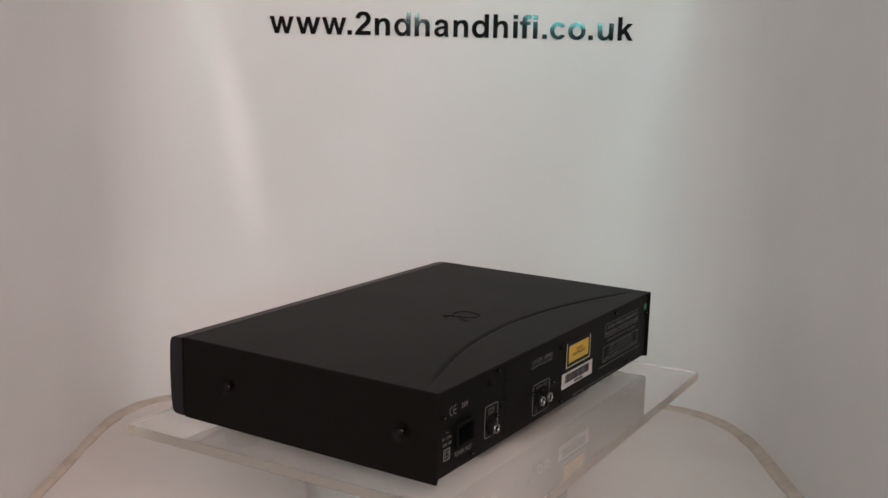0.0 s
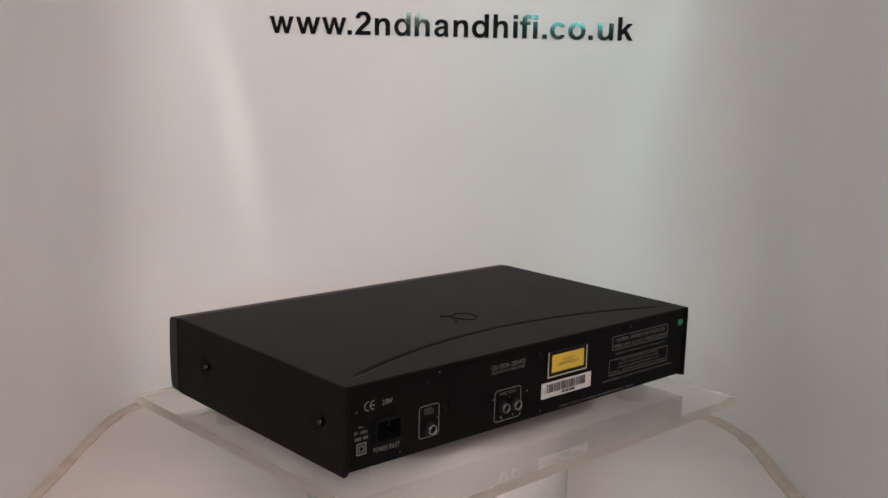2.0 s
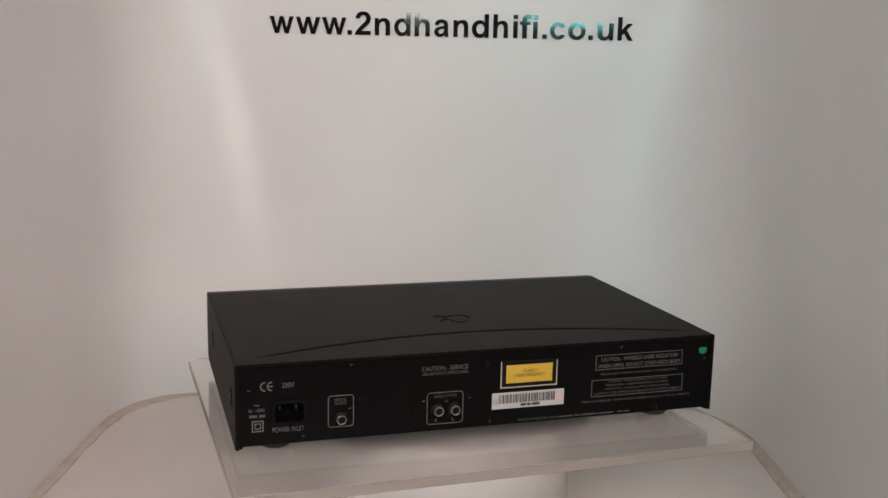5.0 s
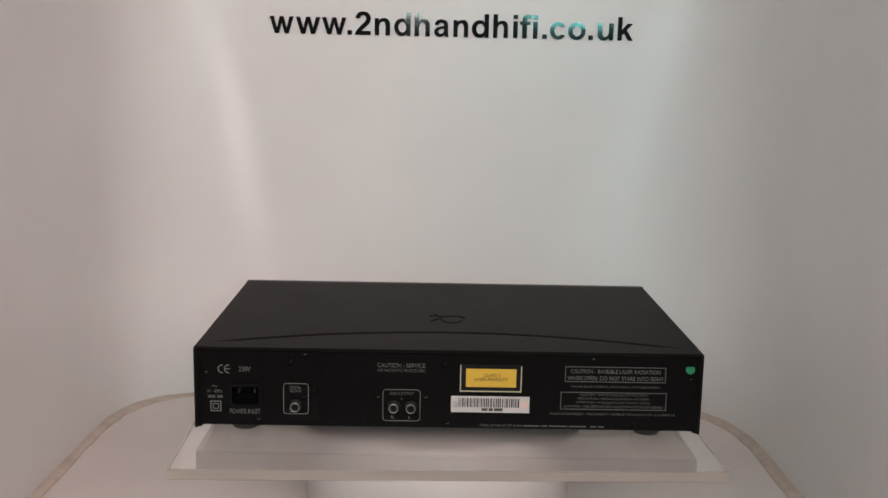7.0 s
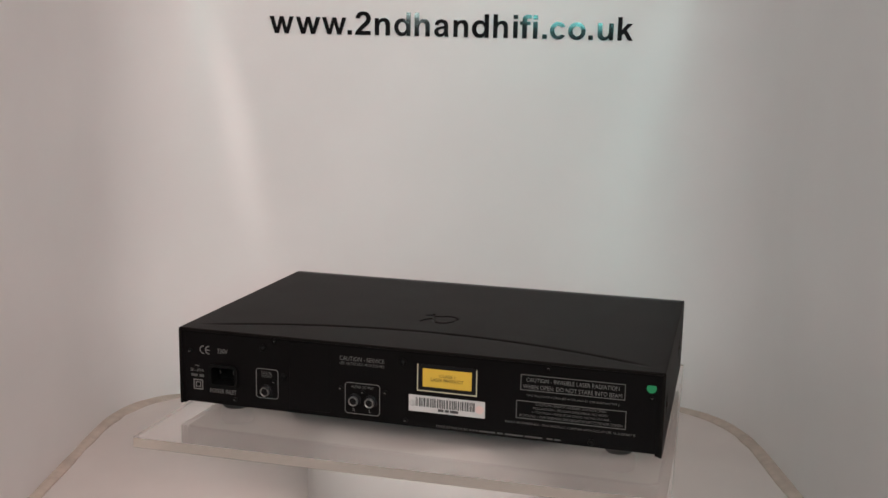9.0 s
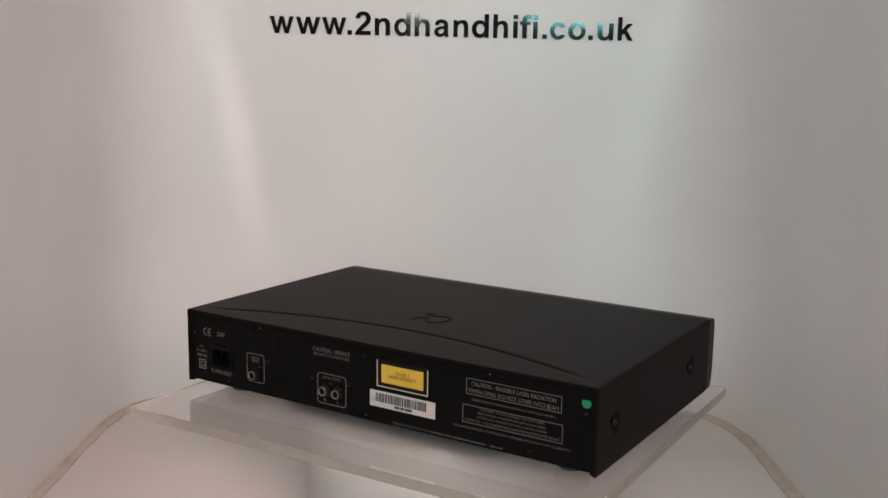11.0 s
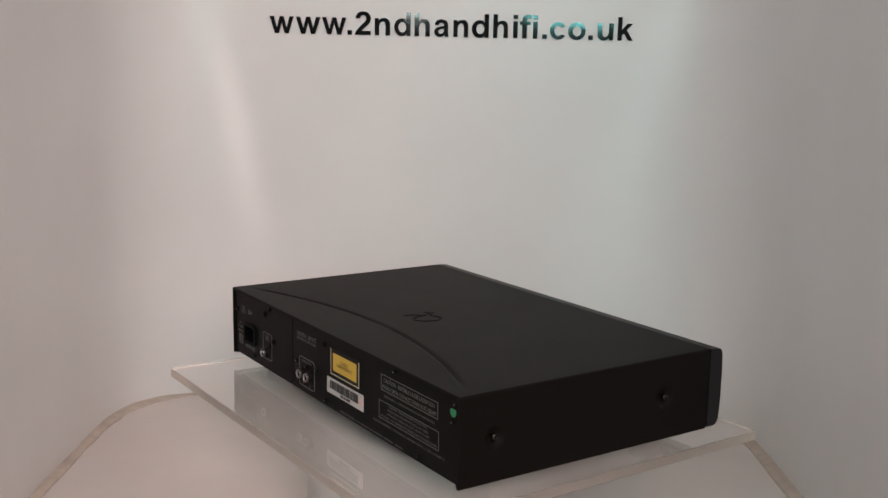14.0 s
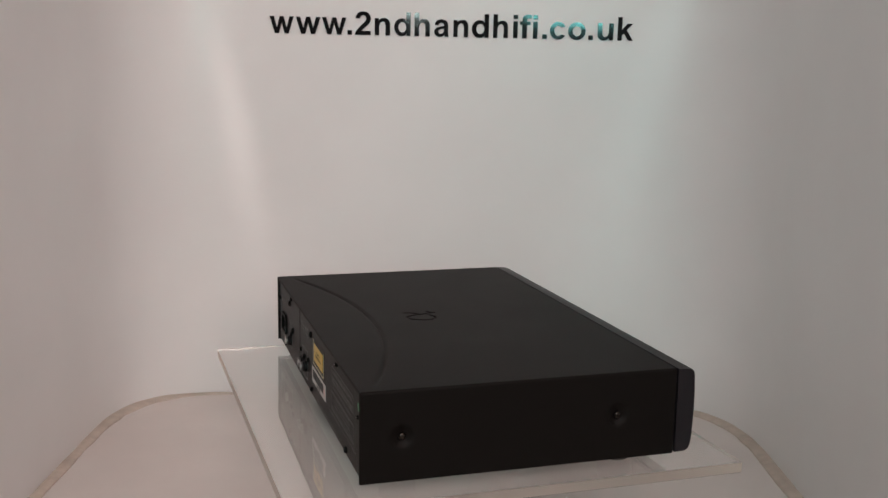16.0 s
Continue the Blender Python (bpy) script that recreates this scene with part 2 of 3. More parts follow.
# ---- turntable plinth ----
def build_plinth():
    base = tagged(new("turntable_plinth"), "white round turntable drum standing on the booth floor", "turntable")
    base.location = (0, 0, FLOOR_Z)
    h = -SHEET_T - FLOOR_Z
    part("drum", spun([(0.126, 0), (0.128, 0.002), (0.128, h - 0.0068), (0.1268, h - 0.0054), (0.1245, h - 0.0050)], "z", (0, 0, 0), 96), M_TABLE, base, smooth=True).data.set_sharp_from_angle(angle=radians(50))
    part("top_disc", spun([(0.1240, h - 0.0052), (0.1240, h - 0.0042), (0.1230, h - 0.0038)], "z", (0, 0, 0), 96), M_DISC, base, "grey top disc of the turntable")


build_plinth()


# ---- acrylic sheet ----
def build_sheet():
    sheet = tagged(new("acrylic_sheet"), "thick clear acrylic sheet turning on the plinth under the player", "sheet")
    bm = box(SHEET_X0, SHEET_X1, SHEET_Y0, SHEET_Y1, -SHEET_T, -0.0008, 0.0004, 1)
    slab = part("slab", bm, M_SHEET, sheet)
    slab.data.materials.append(M_EDGE)
    slab.data.materials.append(M_SCUFF)
    for f in slab.data.polygons:
        if abs(f.normal.z) < 0.5:
            f.material_index = 1
        elif f.normal.z < 0:
            f.material_index = 2
    slab.visible_shadow = False
    return sheet


SHEET = build_sheet()


def build_support():
    """Square plate with cut corners that carries the sheet and turns with it."""
    z0, z1 = -SHEET_T - 0.0034, -SHEET_T - 0.0004
    plan = [(0.124, -0.0785), (0.124, 0.0785), (0.104, 0.1065), (-0.104, 0.1065), (-0.124, 0.0785), (-0.124, -0.0785), (-0.104, -0.1065), (0.104, -0.1065)]
    bm = bmesh.new()
    rings = []
    for k, z in ((0.995, z0), (1.0, z0 + 0.0006), (1.0, z1 - 0.0006), (0.995, z1)):
        rings.append([bm.verts.new((x * k, y * k, z)) for x, y in plan])
    for a, b in zip(rings, rings[1:]):
        for i in range(len(a)):
            j = (i + 1) % len(a)
            bm.faces.new((a[i], a[j], b[j], b[i]))
    bm.faces.new(rings[0])
    bm.faces.new(rings[-1])
    plate = part("support_plate", bm, M_PLATE, None)
    return tagged(plate, "dark grey square plate with cut corners under the clear acrylic sheet", "plate")


SUPPORT = build_support()


# ---- the player: rear faces -y, origin at the middle of its rear on the turntable's axis frame ----
def spaced(a, b, step):
    n = max(1, round((b - a) / step))
    return [a + (b - a) * i / n for i in range(n + 1)]


ARC_H, ARC_X = 0.0568, 0.204


def arc_y(x):
    """The moulded curve across the lid: lowest at both rear corners, highest in the middle."""
    u = abs(x) / ARC_X
    return 0.013 + (ARC_H - 0.013) * (1 - u ** 2.0)


def emblem_points():
    """A plain looped outline of two strokes with short tails."""
    return [[(-0.0168, 0.1164), (-0.0138, 0.1184), (-0.0084, 0.1148), (-0.0019, 0.1152), (0.0036, 0.1182), (0.0095, 0.1175), (0.0152, 0.1115)],
            [(-0.0163, 0.093), (-0.0143, 0.0999), (-0.011, 0.1043), (-0.0067, 0.1067)],
            [(-0.0118, 0.1220), (-0.0088, 0.1140), (-0.0065, 0.1045), (-0.0038, 0.0965), (0.0, 0.0925), (0.0046, 0.0917), (0.0094, 0.0942),
             (0.0126, 0.0985), (0.0146, 0.1045), (0.0152, 0.1115)]]


def lid_dent(x, y, lines):
    d = abs(y - arc_y(x)) / math.sqrt(1 + (2 * (ARC_H - 0.013) * x / ARC_X ** 2) ** 2)
    fade = min(1.0, max(0.0, (ARC_X - abs(x)) / 0.03))
    z = -0.0018 * fade * math.exp(-(d / 0.0016) ** 2)
    if -0.02 < x < 0.022 and 0.08 < y < 0.13:
        best = 1.0
        for line in lines:
            for (ax, ay), (bx, by) in zip(line, line[1:]):
                ux, uy = bx - ax, by - ay
                k = max(0.0, min(1.0, ((x - ax) * ux + (y - ay) * uy) / (ux * ux + uy * uy)))
                best = min(best, math.hypot(x - ax - k * ux, y - ay - k * uy))
        z -= 0.0015 * math.exp(-(best / 0.0010) ** 2)
    return z


SIDE_SCREWS = ((0.0317, 0.0458), (0.2075, 0.0470))


def build_lid(parent):
    lines, r = emblem_points(), 0.0018
    # section: outline points with outward normals, from the left lower edge over the top to the right
    sec = []
    for z in spaced(LOW - 0.0015, TOP - r, 0.0018)[:-1]:
        sec.append((-HALF, z, -1, 0))
    for i in range(6):
        a = radians(180 - 90 * i / 5)
        sec.append((-HALF + r + r * math.cos(a), TOP - r + r * math.sin(a), math.cos(a), math.sin(a)))
    xs = spaced(-HALF + r, -0.02, 0.0016)[1:] + spaced(-0.02, 0.022, 0.0005)[1:] + spaced(0.022, HALF - r, 0.0016)[1:-1]
    for x in xs:
        sec.append((x, TOP, 0, 1))
    for i in range(6):
        a = radians(90 - 90 * i / 5)
        sec.append((HALF - r + r * math.cos(a), TOP - r + r * math.sin(a), math.cos(a), math.sin(a)))
    for z in spaced(LOW - 0.0015, TOP - r, 0.0018)[:-1][::-1]:
        sec.append((HALF, z, 1, 0))
    ys = [-0.0008, 0.0] + spaced(0.0, 0.08, 0.0016)[1:] + spaced(0.08, 0.13, 0.0005)[1:] + spaced(0.13, DEEP, 0.0016)[1:]
    m, verts, faces = len(sec), [], []
    for j, y in enumerate(ys):
        for x, z, nx, nz in sec:
            d = -0.0008 if j == 0 else 0.0
            if nz == 1:
                d += lid_dent(x, y, lines)
            elif nz == 0:
                for sy, sz in SIDE_SCREWS:
                    q = math.hypot(y - sy, z - sz)
                    if q < 0.02:
                        d -= 0.0034 * math.exp(-(q / 0.0075) ** 4)
            verts.append((x + nx * d, y, z + nz * d))
    rows = len(ys)
    for j in range(rows - 1):
        for i in range(m - 1):
            a = j * m + i
            faces.append((a, a + 1, a + m + 1, a + m))
    # turned-in lips at the rear and at the lower edges
    b0 = len(verts)
    for y in (-0.0008, 0.012):
        for x, z, nx, nz in sec:
            verts.append((x - nx * 0.0026, y, z - nz * 0.0022))
    for i in range(m - 1):
        faces.append((i + 1, i, b0 + i, b0 + i + 1))
        faces.append((b0 + i + 1, b0 + i, b0 + m + i, b0 + m + i + 1))
    for i, s in ((0, 1), (m - 1, -1)):
        c0 = len(verts)
        for y in ys:
            verts.append((sec[i][0] + s * 0.0026, y, sec[i][1]))
        for j in range(rows - 1):
            f = (j * m + i, (j + 1) * m + i, c0 + j + 1, c0 + j)
            faces.append(f if s > 0 else f[::-1])
    me = mesh_of("lid", verts, faces, M_LID)
    flat = [True] * len(faces)
    me.polygons.foreach_set("use_smooth", flat)
    me.set_sharp_from_angle(angle=radians(40))
    part("lid", me, M_LID, parent, "black powder-coated steel lid with a moulded curve")


def build_fascia(parent):
    prof = [(0.2602, 0.0812), (0.2700, 0.0806), (0.2732, 0.0797), (0.2748, 0.0778), (0.2757, 0.0740), (0.2763, 0.0600), (0.2763, 0.0420),
            (0.2756, 0.0250), (0.2745, 0.0165), (0.2730, 0.0132), (0.2700, 0.0115), (0.2602, 0.0112)]
    bm = bmesh.new()
    ends = []
    for x, k in ((-HALF, 1), (-HALF + 0.0012, 0), (HALF - 0.0012, 0), (HALF, 1)):
        ends.append([bm.verts.new((x, y - 0.0012 * k * (1 if y > 0.262 else 0), z)) for y, z in prof])
    for a, b in zip(ends, ends[1:]):
        for i in range(len(prof)):
            j = (i + 1) % len(prof)
            bm.faces.new((a[i], a[j], b[j], b[i]))
    bm.faces.new(ends[0])
    bm.faces.new(ends[-1])
    ob = part("fascia", bm, M_FASCIA, parent, "charcoal plastic front panel with rounded edges", smooth=True)
    ob.data.set_sharp_from_angle(angle=radians(35))
    # black block set in the gap so that it reads as shade
    part("gap_block", box(-HALF + 0.003, HALF - 0.003, DEEP - 0.004, 0.2604, 0.0135, 0.0790), M_BLACK, parent, "black block added to darken the gap behind the front panel")


PANEL_Y = 0.0012
INLET = (-0.1848, -0.1604, 0.0304, 0.0476)


def build_rear(parent):
    xs = [-0.2134, INLET[0], INLET[1], 0.2134]
    zs = [0.0126, INLET[2], INLET[3], 0.0786]
    bm = bmesh.new()
    for i in range(3):
        for j in range(3):
            if (i, j) == (1, 1):
                continue
            f = [bm.verts.new((x, PANEL_Y, z)) for x, z in ((xs[i], zs[j]), (xs[i + 1], zs[j]), (xs[i + 1], zs[j + 1]), (xs[i], zs[j + 1]))]
            bm.faces.new(f)
    bmesh.ops.remove_doubles(bm, verts=bm.verts, dist=1e-6)
    ext = bmesh.ops.extrude_face_region(bm, geom=bm.faces[:])
    for g in ext["geom"]:
        if isinstance(g, bmesh.types.BMVert):
            g.co.y += 0.0050
    panel = part("rear_panel", bm, M_REAR, parent, "black rear panel with pale printing")
    y = PANEL_Y
    for k in (-1, 1):
        part("side_flange", box(min(k * 0.2102, k * 0.2136), max(k * 0.2102, k * 0.2136), y - 0.0006, y + 0.0046, LOW - 0.0013, TOP - 0.0030, 0.0003, 1), M_REAR, panel)
    # blanking plate between the digital and the audio sockets
    part("blanking_plate", box(-0.1085, -0.0700, y - 0.0004, y + 0.0004, 0.0160, 0.0772, 0.0003, 1), M_REAR, panel)

    # mains inlet
    inlet = part("power_inlet", frame_bar(INLET[0] - 0.0022, INLET[1] + 0.0022, INLET[2] - 0.0022, INLET[3] + 0.0022, y, 0.0030, 0.0052, depth=0.0022), M_SCREW, panel, "recessed black mains inlet with metal pins")
    bm = box(INLET[0] + 0.0005, INLET[1] - 0.0005, y - 0.001, y + 0.016, INLET[2] + 0.0005, INLET[3] - 0.0005)
    bmesh.ops.delete(bm, geom=[f for f in bm.faces if f.calc_center_median().y < y], context="FACES_ONLY")
    part("cavity", bm, M_CAVITY, inlet)
    cx, cz = (INLET[0] + INLET[1]) / 2, (INLET[2] + INLET[3]) / 2
    for px, pz in ((cx - 0.0067, cz + 0.002), (cx + 0.0067, cz + 0.002)):
        part("pin", box(px - 0.0009, px + 0.0009, y + 0.006, y + 0.016, pz - 0.002, pz + 0.002, 0.0003, 1), M_PIN, inlet, "dull metal pin")

    # phono sockets
    for name, sx, sz in (("digital_socket", -0.1303, 0.0305), ("audio_socket", -0.0469, 0.0308), ("audio_socket", -0.0322, 0.0306)):
        s = part(name, spun([(0.0056, y + 0.0005), (0.0056, y - 0.0024), (0.0046, y - 0.0028), (0.0046, y - 0.0036), (0.0040, y - 0.0039)], "y", (sx, 0, sz)), M_BLACK, panel, "phono socket with a nickel sleeve")
        part("sleeve", spun([(0.0030, y - 0.0030), (0.0042, y - 0.0032), (0.0042, y - 0.0059), (0.0040, y - 0.0063), (0.0034, y - 0.0063), (0.0031, y - 0.0059), (0.0031, y - 0.0034)], "y", (sx, 0, sz), 32), M_CHROME, s, "nickel sleeve", smooth=True)
        part("core", spun([(0.00305, y - 0.0030), (0.00305, y - 0.0053), (0.0018, y - 0.0054), (0.0016, y - 0.0032)], "y", (sx, 0, sz)), M_BLACK, s)

    # screws
    for sx, sz, r in ((-0.2051, 0.0600, 0.0017), (-0.1339, 0.0690, 0.0024), (-0.1220, 0.0763, 0.0017), (-0.1139, 0.0446, 0.0024), (-0.1230, 0.0390, 0.0017),
                      (-0.1616, 0.0187, 0.0017), (-0.0600, 0.0401, 0.0017), (-0.0191, 0.0403, 0.0017), (-0.0398, 0.0384, 0.0015), (-0.0035, 0.0690, 0.0024),
                      (-0.0007, 0.0174, 0.0017), (0.1218, 0.0762, 0.0017), (0.1588, 0.0168, 0.0022), (0.2060, 0.0598, 0.0014)):
        sc = part("screw", spun([(r * 1.25, y + 0.0003), (r * 1.25, y - 0.0010), (r, y - 0.0020), (r * 0.5, y - 0.0024)], "y", (sx, 0, sz), 14), M_SCREW, panel, smooth=True)
        # smaller screws carry a bright nickel bar that stands in for their glint
        if r < 0.002:
            part("screw_glint", box(sx - r * 0.6, sx + r * 0.6, y - 0.00255, y - 0.0022, sz - 0.0002, sz + 0.0002), M_CHROME, sc)

    # printing
    for cx, k in ((-0.1922, 0), (-0.1868, 1)):
        bm = bmesh.new()
        pts = [(radians(80 + 200 * i / 14)) for i in range(15)]
        for rr, ww in ((0.0040, 0.0011),):
            o = [bm.verts.new((cx + rr * math.cos(a) * 0.95, y - 0.0003, 0.0620 + rr * math.sin(a))) for a in pts]
            n = [bm.verts.new((cx + (rr - ww) * math.cos(a) * 0.95, y - 0.0003, 0.0620 + (rr - ww) * math.sin(a))) for a in pts]
            for i in range(14):
                bm.faces.new((o[i], o[i + 1], n[i + 1], n[i]))
        if k:
            f = [bm.verts.new((cx + a, y - 0.0003, 0.0620 + b)) for a, b in ((-0.0034, -0.0005), (0.0012, -0.0005), (0.0012, 0.0005), (-0.0034, 0.0005))]
            bm.faces.new(f)
        part("approval_mark", bm, M_PRINT, panel)
    write("print_voltage", "230V", -0.1783, -0.1683, 0.0600, 0.0642, y, M_PRINT, panel)
    write("print_wave", "~", -0.2012, -0.1965, 0.0459, 0.0474, y, M_FINE, panel)
    write("print_frequency", "50 - 60Hz", -0.2056, -0.1922, 0.0410, 0.0440, y, M_FINE, panel)
    bars("print_power", (4, 1, 3), -0.2048, -0.1920, 0.0364, 0.0388, y, M_FAINT, panel)
    part("insulation_mark", frame_bar(-0.2028, -0.1934, 0.0243, 0.0337, y, 0.0009), M_PRINT, panel)
    part("insulation_mark", frame_bar(-0.2006, -0.1956, 0.0265, 0.0315, y, 0.0007), M_PRINT, panel)
    write("print_inlet", "POWER INLET", -0.1862, -0.1603, 0.0226, 0.0268, y, M_PRINT, panel, -0.006)
    part("printed_frame", frame_bar(-0.1408, -0.1192, 0.0228, 0.0502, y, 0.0006, 0.0028), M_PRINT, panel)
    write("print_digital", "DIGITAL", -0.1353, -0.1253, 0.0452, 0.0476, y, M_FINE, panel)
    write("print_digital", "OUTPUT", -0.1353, -0.1253, 0.0421, 0.0445, y, M_FINE, panel)
    write("print_service", "CAUTION - SERVICE", -0.0610, -0.0203, 0.0655, 0.0693, y, M_PRINT, panel, -0.008)
    write("print_service", "USE ANTISTATIC PROCEDURES", -0.0610, -0.0203, 0.0616, 0.0641, y, M_FINE, panel, -0.004)
    part("printed_frame", frame_bar(-0.0563, -0.0240, 0.0179, 0.0462, y, 0.0006, 0.0032), M_PRINT, panel)
    write("print_audio", "AUDIO OUTPUT", -0.0505, -0.0297, 0.0413, 0.0438, y, M_FINE, panel, -0.006)
    write("print_channel", "R", -0.0490, -0.0465, 0.0201, 0.0228, y, M_PRINT, panel)
    write("print_channel", "L", -0.0340, -0.0318, 0.0203, 0.0230, y, M_PRINT, panel)
    part("printed_frame", frame_bar(0.0986, 0.1846, 0.0552, 0.0688, y, 0.0006), M_FINE, panel)
    write("print_laser", "CAUTION - INVISIBLE LASER RADIATION", 0.1035, 0.1798, 0.0628, 0.0664, y, M_PRINT, panel, -0.006)
    write("print_laser", "WHEN OPEN. DO NOT STARE INTO BEAM", 0.1008, 0.1820, 0.0569, 0.0605, y, M_PRINT, panel, -0.006)
    write("print_rules", "THIS PRODUCT COMPLIES WITH FDA 21 CFR SUBCHAPTER J", 0.1036, 0.1800, 0.0497, 0.0520, y, M_FINE, panel, -0.004)
    part("printed_frame", frame_bar(0.0955, 0.1862, 0.0306, 0.0462, y, 0.0006), M_FINE, panel)
    write("print_shock", "CAUTION - SHOCK HAZARD, DO NOT OPEN", 0.1120, 0.1700, 0.0428, 0.0450, y, M_FINE, panel, -0.004)
    write("print_shock", "PRECAUTION - PELIGRO DESCARGA, NO ABRIR", 0.1100, 0.1715, 0.0394, 0.0416, y, M_FINE, panel, -0.006)
    write("print_shock", "ATTENTION - RISQUE DE CHOC, NE PAS OUVRIR", 0.1085, 0.1728, 0.0359, 0.0381, y, M_FINE, panel, -0.006)
    write("print_shock", "ACHTUNG - VOR OEFFNEN DES GERAETES NETZSTECKER ZIEHEN", 0.0982, 0.1832, 0.0324, 0.0346, y, M_FINE, panel, -0.006)
    write("print_radio", "RADIO INTERFERENCE - THIS PRODUCT COMPLIES WITH FCC 47 CFR 15, SUBPART B", 0.0868, 0.1940, 0.0254, 0.0276, y, M_FINE, panel, -0.004)
    write("print_origin", "MADE IN THE UK BY", 0.0270, 0.0545, 0.0143, 0.0165, y, M_FINE, panel, -0.004)
    bars("print_maker", (1, 0.6, 1, 0.6, 1, 0.8, 8, 0.9, 3, 0.9, 9, 0.9, 8.5, 2.2, 3, 0.8, 3), 0.0560, 0.1338, 0.0147, 0.0160, y, M_FAINT, panel)

    # yellow warning label, white-lined on three sides
    lab = part("warning_label", box(0.0088, 0.0622, y - 0.0004, y + 0.0001, 0.0448, 0.0691), M_BLACK, panel, "yellow warning label on a black backing")
    part("white_line", box(0.0093, 0.0102, y - 0.0007, y - 0.0003, 0.0451, 0.0689), M_LINE, lab)
    part("white_line", box(0.0609, 0.0618, y - 0.0007, y - 0.0003, 0.0451, 0.0679), M_LINE, lab)
    part("white_line", box(0.0102, 0.0609, y - 0.0007, y - 0.0003, 0.0452, 0.0462), M_LINE, lab)
    part("yellow_field", box(0.0143, 0.0571, y - 0.0008, y - 0.0003, 0.0495, 0.0656), M_YELLOW, lab, "yellow field")
    write("print_class", "CLASS 1", 0.0292, 0.0428, 0.0587, 0.0615, y - 0.0008, M_INK, lab, 0.004)
    write("print_class", "LASER PRODUCT", 0.0217, 0.0500, 0.0549, 0.0577, y - 0.0008, M_INK, lab, 0.004)
    # bar-code label
    code = part("barcode_label", box(0.0021, 0.0690, y - 0.0005, y + 0.0001, 0.0268, 0.0412), M_LABEL, panel, "white bar-code sticker with a pink stamp")
    rnd = random.Random(4)
    x = 0.0085
    while x < 0.0605:
        w = rnd.choice((0.0004, 0.0006, 0.0009, 0.0012))
        part("code_bar", box(x, x + w, y - 0.0009, y - 0.0004, 0.0316, 0.0394), M_BAR, code)
        x += w + rnd.choice((0.0006, 0.0008, 0.0012))
    bars("print_serial", (2, 0.4, 1.5, 0.4, 3), 0.0283, 0.0462, 0.0284, 0.0308, y - 0.0006, M_BAR, code)
    part("stamp", spun([(0.0036, y - 0.0002), (0.0036, y - 0.00075)], "y", (0.0645, 0, 0.0339), 24), M_PINK, code, "faded pink stamp")
    part("stamp", spun([(0.0030, y - 0.0002), (0.0030, y - 0.0007)], "y", (0.0058, 0, 0.0341), 24), M_STAMP, code, "grey stamp")
    # round sticker with its top trimmed flat
    bm = spun([(0.0039, y + 0.0002), (0.0039, y - 0.0004)], "y", (0.2052, 0, 0.0675), 40)
    for v in bm.verts:
        v.co.z = min(v.co.z, 0.0699)
    part("green_sticker", bm, M_GREEN, panel, "round green sticker trimmed flat along its top")


def build_underside(parent):
    part("base_plate", box(-HALF + 0.003, HALF - 0.003, 0.0065, DEEP - 0.003, 0.0130, 0.0146), M_BASE, parent, "dull zinc base plate")
    for fx in (-0.179, 0.178):
        for fy in (0.038, 0.226):
            drop = 0.0009 if fy < 0.1 else 0.0020
            part("foot", spun([(0.0150, 0.0145), (0.0150, 0.0075), (0.0138, 0.0030 - drop), (0.0115, 0.0002 - drop), (0.0110, -0.0006 - drop)], "z", (fx, fy, 0), 32), M_RUBBER, parent, "round rubber foot", smooth=True)


def build_player():
    player = tagged(new("cd_player"), "black steel compact disc player, rear panel labelled, on an acrylic sheet", "cd player")
    body = player
    build_lid(body)
    build_fascia(body)
    build_rear(body)
    build_underside(body)
    for s in (-1, 1):
        for sy, sz in SIDE_SCREWS:
            x = s * (HALF - 0.0034)
            part("side_screw", spun([(0.0021, x - s * 0.0003), (0.0021, x + s * 0.0022), (0.0030, x + s * 0.0023), (0.0030, x + s * 0.0034), (0.0022, x + s * 0.0043), (0.0010, x + s * 0.0046)], "x", (0, sy, sz), 20), M_BRONZE, body, "small bronzed screw in a dished hole", smooth=True)
    part("dust_mark", spun([(0.0030, TOP - 0.0002), (0.0026, TOP + 0.0001)], "z", (0.1085, 0.1032, 0), 14), M_DUST, body, "faint pale dust mark")
    for ob in player.children:
        ob.location = (DEV_X, DEV_Y, 0)
    return player


PLAYER = build_player()


# ---- sign on the booth's back wall ----
# left and right edge of each letter along the wall
LETTER_SPANS = [(-0.2233, -0.1932), (-0.1905, -0.1597), (-0.1576, -0.127), (-0.1255, -0.12), (-0.1163, -0.0963), (-0.0915, -0.0721), (-0.0671, -0.0464), (-0.0414, -0.0222), (-0.0167, 0.0018), (0.0075, 0.0261), (0.0305, 0.0519), (0.0574, 0.0761), (0.0826, 0.0882), (0.0911, 0.106), (0.1075, 0.1132), (0.1194, 0.1251), (0.1288, 0.1481), (0.1516, 0.1737), (0.1773, 0.1829), (0.1887, 0.2084), (0.2137, 0.2327)]


def bend(x0, y0, x1, y1, first_up, n=7):
    """Quarter of an ellipse from one point to the next: leaves upright (first_up) or level."""
    out = []
    for i in range(1, n + 1):
        a = math.pi / 2 * i / n
        u, v = (1 - math.cos(a), math.sin(a)) if first_up else (math.sin(a), 1 - math.cos(a))
        out.append((x0 + (x1 - x0) * u, y0 + (y1 - y0) * v))
    return out


def oval(cx, cy, rx, ry, a0=0.0, a1=360.0, n=32):
    k = n if a1 - a0 == 360.0 else n + 1
    return [(cx + rx * math.cos(radians(a0 + (a1 - a0) * i / n)), cy + ry * math.sin(radians(a0 + (a1 - a0) * i / n))) for i in range(k)]


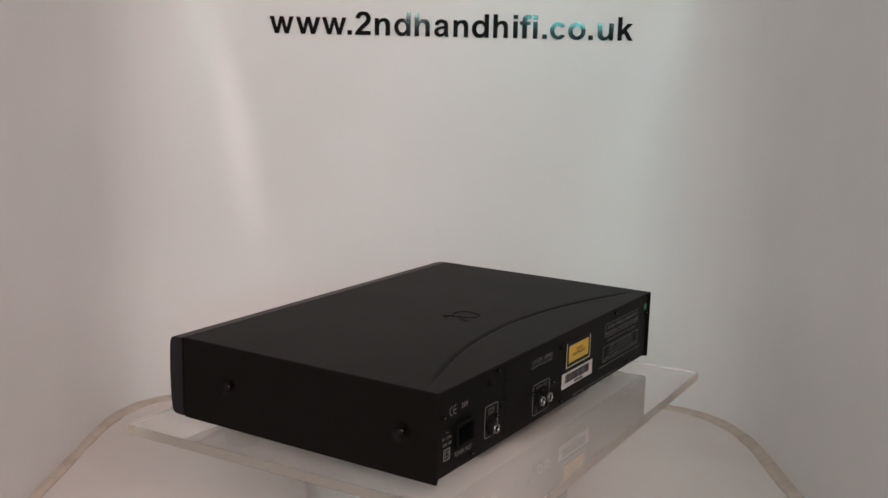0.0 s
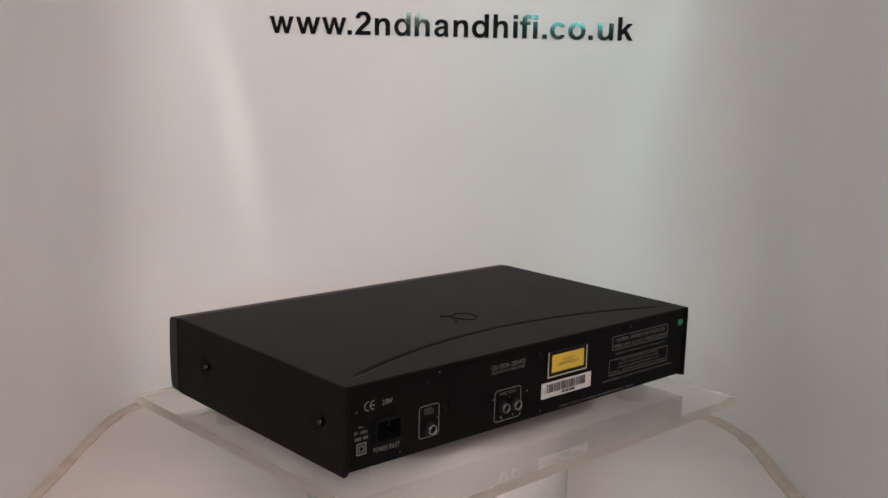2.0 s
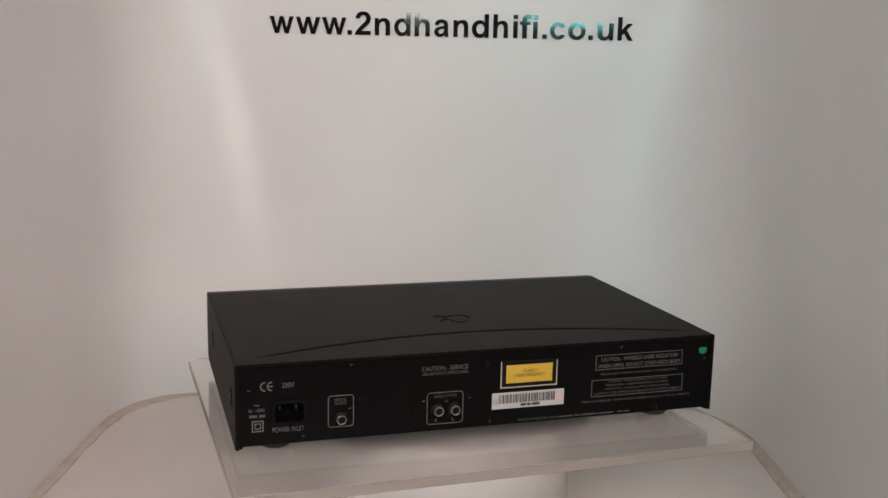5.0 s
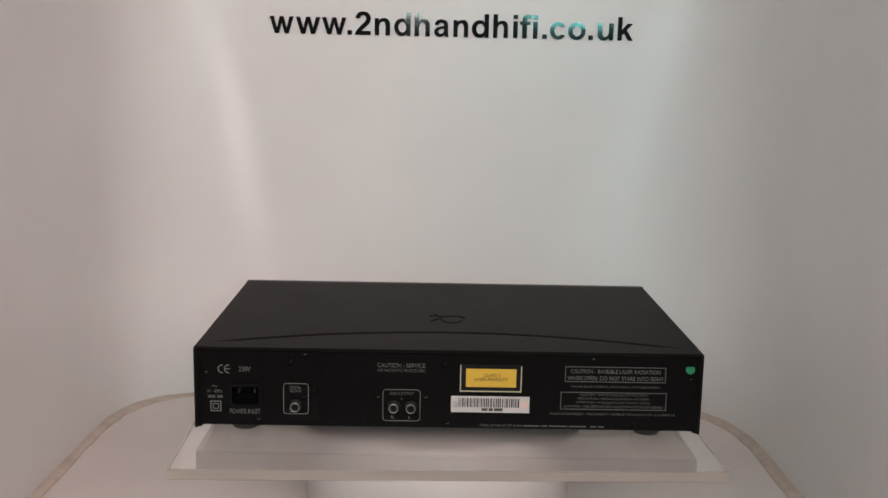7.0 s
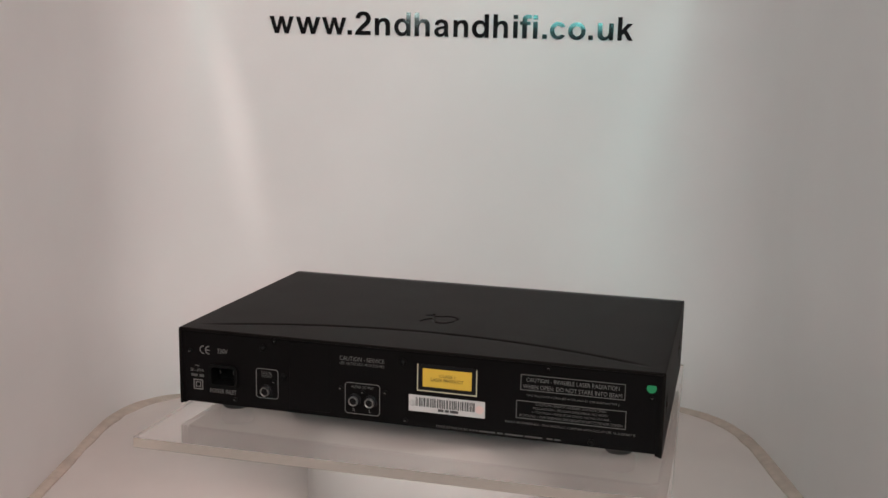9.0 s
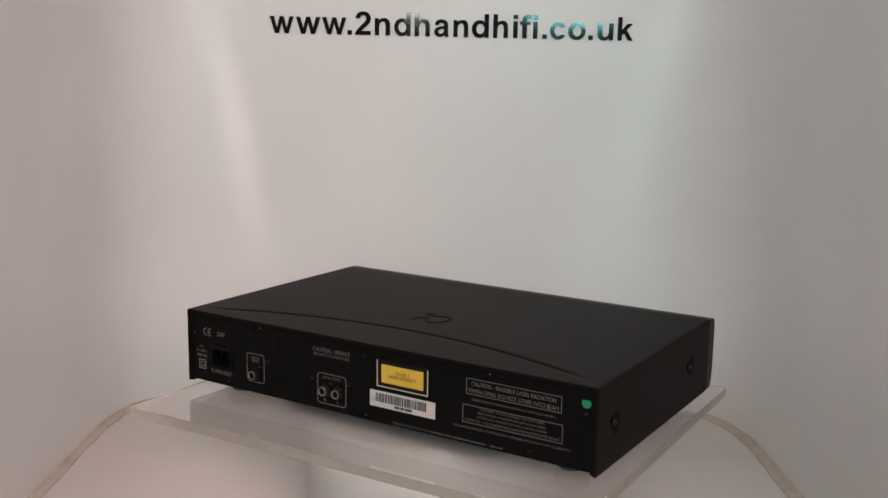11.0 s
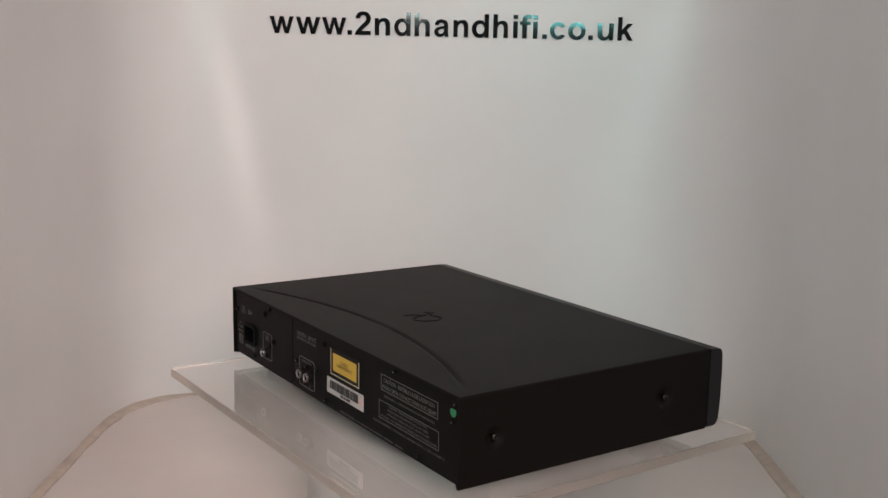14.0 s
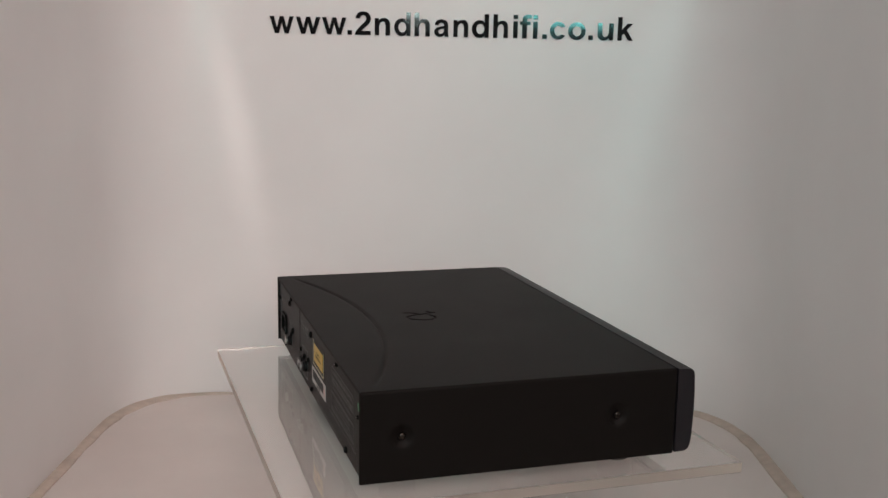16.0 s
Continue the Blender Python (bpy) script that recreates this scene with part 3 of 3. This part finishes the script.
def arch(stem_top):
    """n, or h with a tall stem."""
    left = [(0, 0), (0, stem_top)] + ([(127, stem_top), (127, 443)] if stem_top < 600 else [(137, stem_top), (137, 452)])
    return left + bend(left[-1][0], left[-1][1], 300, 531, True, 5)[1:] + bend(300, 531, 466, 335, False) + [(466, 0), (329, 0), (329, 285)] \
        + bend(329, 285, 245, 424, True) + bend(245, 424, 137, 255, False) + [(137, 0)]


def glyph(c):
    """Outlines of a bold grotesque letter, in thousandths of its size."""
    box_of = lambda x0, y0, x1, y1: [(x0, y0), (x1, y0), (x1, y1), (x0, y1)]
    if c == ".":
        return [box_of(0, 0, 137, 137)]
    if c == "i":
        return [box_of(0, 0, 137, 519), box_of(0, 589, 137, 716)]
    if c == "w":
        return [[(165, 0), (0, 519), (138, 519), (236, 174), (324, 519), (456, 519), (546, 174), (643, 519), (779, 519), (615, 0), (482, 0), (390, 338), (300, 0)]]
    if c == "n":
        return [arch(519)]
    if c == "h":
        return [arch(716)]
    if c == "u":
        return [[(466 - x, 519 - y) for x, y in arch(519)]]
    if c == "o":
        return [oval(275, 259, 275, 272), oval(275, 259, 134, 158)]
    if c == "c":
        return [oval(262, 259, 262, 272, 28, 328) + oval(262, 259, 123, 160, 318, 42, 24)]
    if c == "d":
        return [[(526, 0), (526, 716), (389, 716), (389, 458)] + bend(389, 458, 235, 531, True, 4)[1:] + bend(235, 531, 0, 262, False) + bend(0, 262, 235, -12, True)
                + bend(235, -12, 399, 76, False, 5) + [(399, 0)], oval(264, 262, 124, 160)]
    if c == "k":
        return [[(0, 0), (0, 716), (137, 716), (137, 336), (300, 519), (470, 519), (285, 325), (484, 0), (336, 0), (196, 222), (137, 160), (137, 0)]]
    if c == "f":
        return [[(65, 0), (65, 414), (0, 414), (0, 519), (65, 519), (65, 560)] + bend(65, 560, 215, 728, True) + [(290, 726), (350, 712), (332, 615), (265, 624)]
                + bend(265, 624, 202, 565, False, 4) + [(202, 519), (305, 519), (305, 414), (202, 414), (202, 0)]]
    if c == "a":
        return [[(15, 361), (48, 455), (120, 514), (235, 531), (375, 508), (448, 450), (468, 370), (468, 150), (476, 65), (497, 0), (361, 0), (345, 55), (280, 6),
                 (180, -12), (75, 18), (12, 85), (0, 150), (22, 222), (85, 277), (195, 307), (330, 336), (330, 360), (310, 408), (230, 424), (165, 408), (138, 340)],
                [(331, 254), (240, 232), (165, 207), (138, 160), (158, 108), (215, 88), (285, 110), (322, 160), (331, 215)]]
    return [[(480, 127), (205, 127), (260, 190), (380, 300), (445, 380), (478, 450), (483, 515), (462, 600), (410, 668), (335, 708), (250, 719), (160, 708), (90, 670),
             (40, 605), (18, 513), (155, 500), (172, 562), (205, 595), (250, 605), (300, 595), (335, 560), (345, 508), (330, 450), (280, 385), (180, 285), (80, 185),
             (25, 95), (0, 0), (480, 0)]]


def wall_y(x):
    """Depth of the booth wall at x."""
    line = [p for p in wall_plan() if p[1] > BACK_Y - 0.08]
    for (x0, y0), (x1, y1) in zip(line, line[1:]):
        if x0 <= x <= x1:
            return y0 + (y1 - y0) * (x - x0) / (x1 - x0)
    return BACK_Y


def build_sign():
    sign = tagged(new("wall_sign"), "glossy black stick-on letters on the white booth wall", "sign")
    base_z, scale = 0.3528, 0.0000402
    for c, (x0, x1) in zip("www.2ndhandhifi.co.uk", LETTER_SPANS):
        loops = glyph(c)
        xs = [x for loop in loops for x, _ in loop]
        lo, hi = min(xs), max(xs)
        bm = bmesh.new()
        for loop in loops:
            vs = [bm.verts.new((x0 + (x - lo) / (hi - lo) * (x1 - x0), BACK_Y - 0.0022, base_z + y * scale)) for x, y in loop]
            for i in range(len(vs)):
                bm.edges.new((vs[i], vs[(i + 1) % len(vs)]))
        bmesh.ops.triangle_fill(bm, use_beauty=True, use_dissolve=False, edges=bm.edges[:])
        back = bmesh.ops.extrude_face_region(bm, geom=bm.faces[:])
        for g in back["geom"]:
            if isinstance(g, bmesh.types.BMVert):
                g.co.y = BACK_Y - 0.0004
        for v in bm.verts:
            v.co.y += wall_y(v.co.x) - BACK_Y
        part("letter", bm, M_LETTER, sign)


build_sign()


# ---- what moves: player and sheet turn together on the turntable ----
def motions():
    times = [i * 0.5 for i in range(33)]
    # the player stands a little higher at its front
    walk(PLAYER, [(t, pose(0, 0, 0.0008, 0.36, -0.12, turn(t))) for t in times])
    walk(SHEET, [(t, pose(0, 0, 0, 0, 0, turn(t) + 1.55)) for t in times])
    walk(SUPPORT, [(t, pose(0.002, 0, 0, 0, 0, turn(t))) for t in times])


motions()
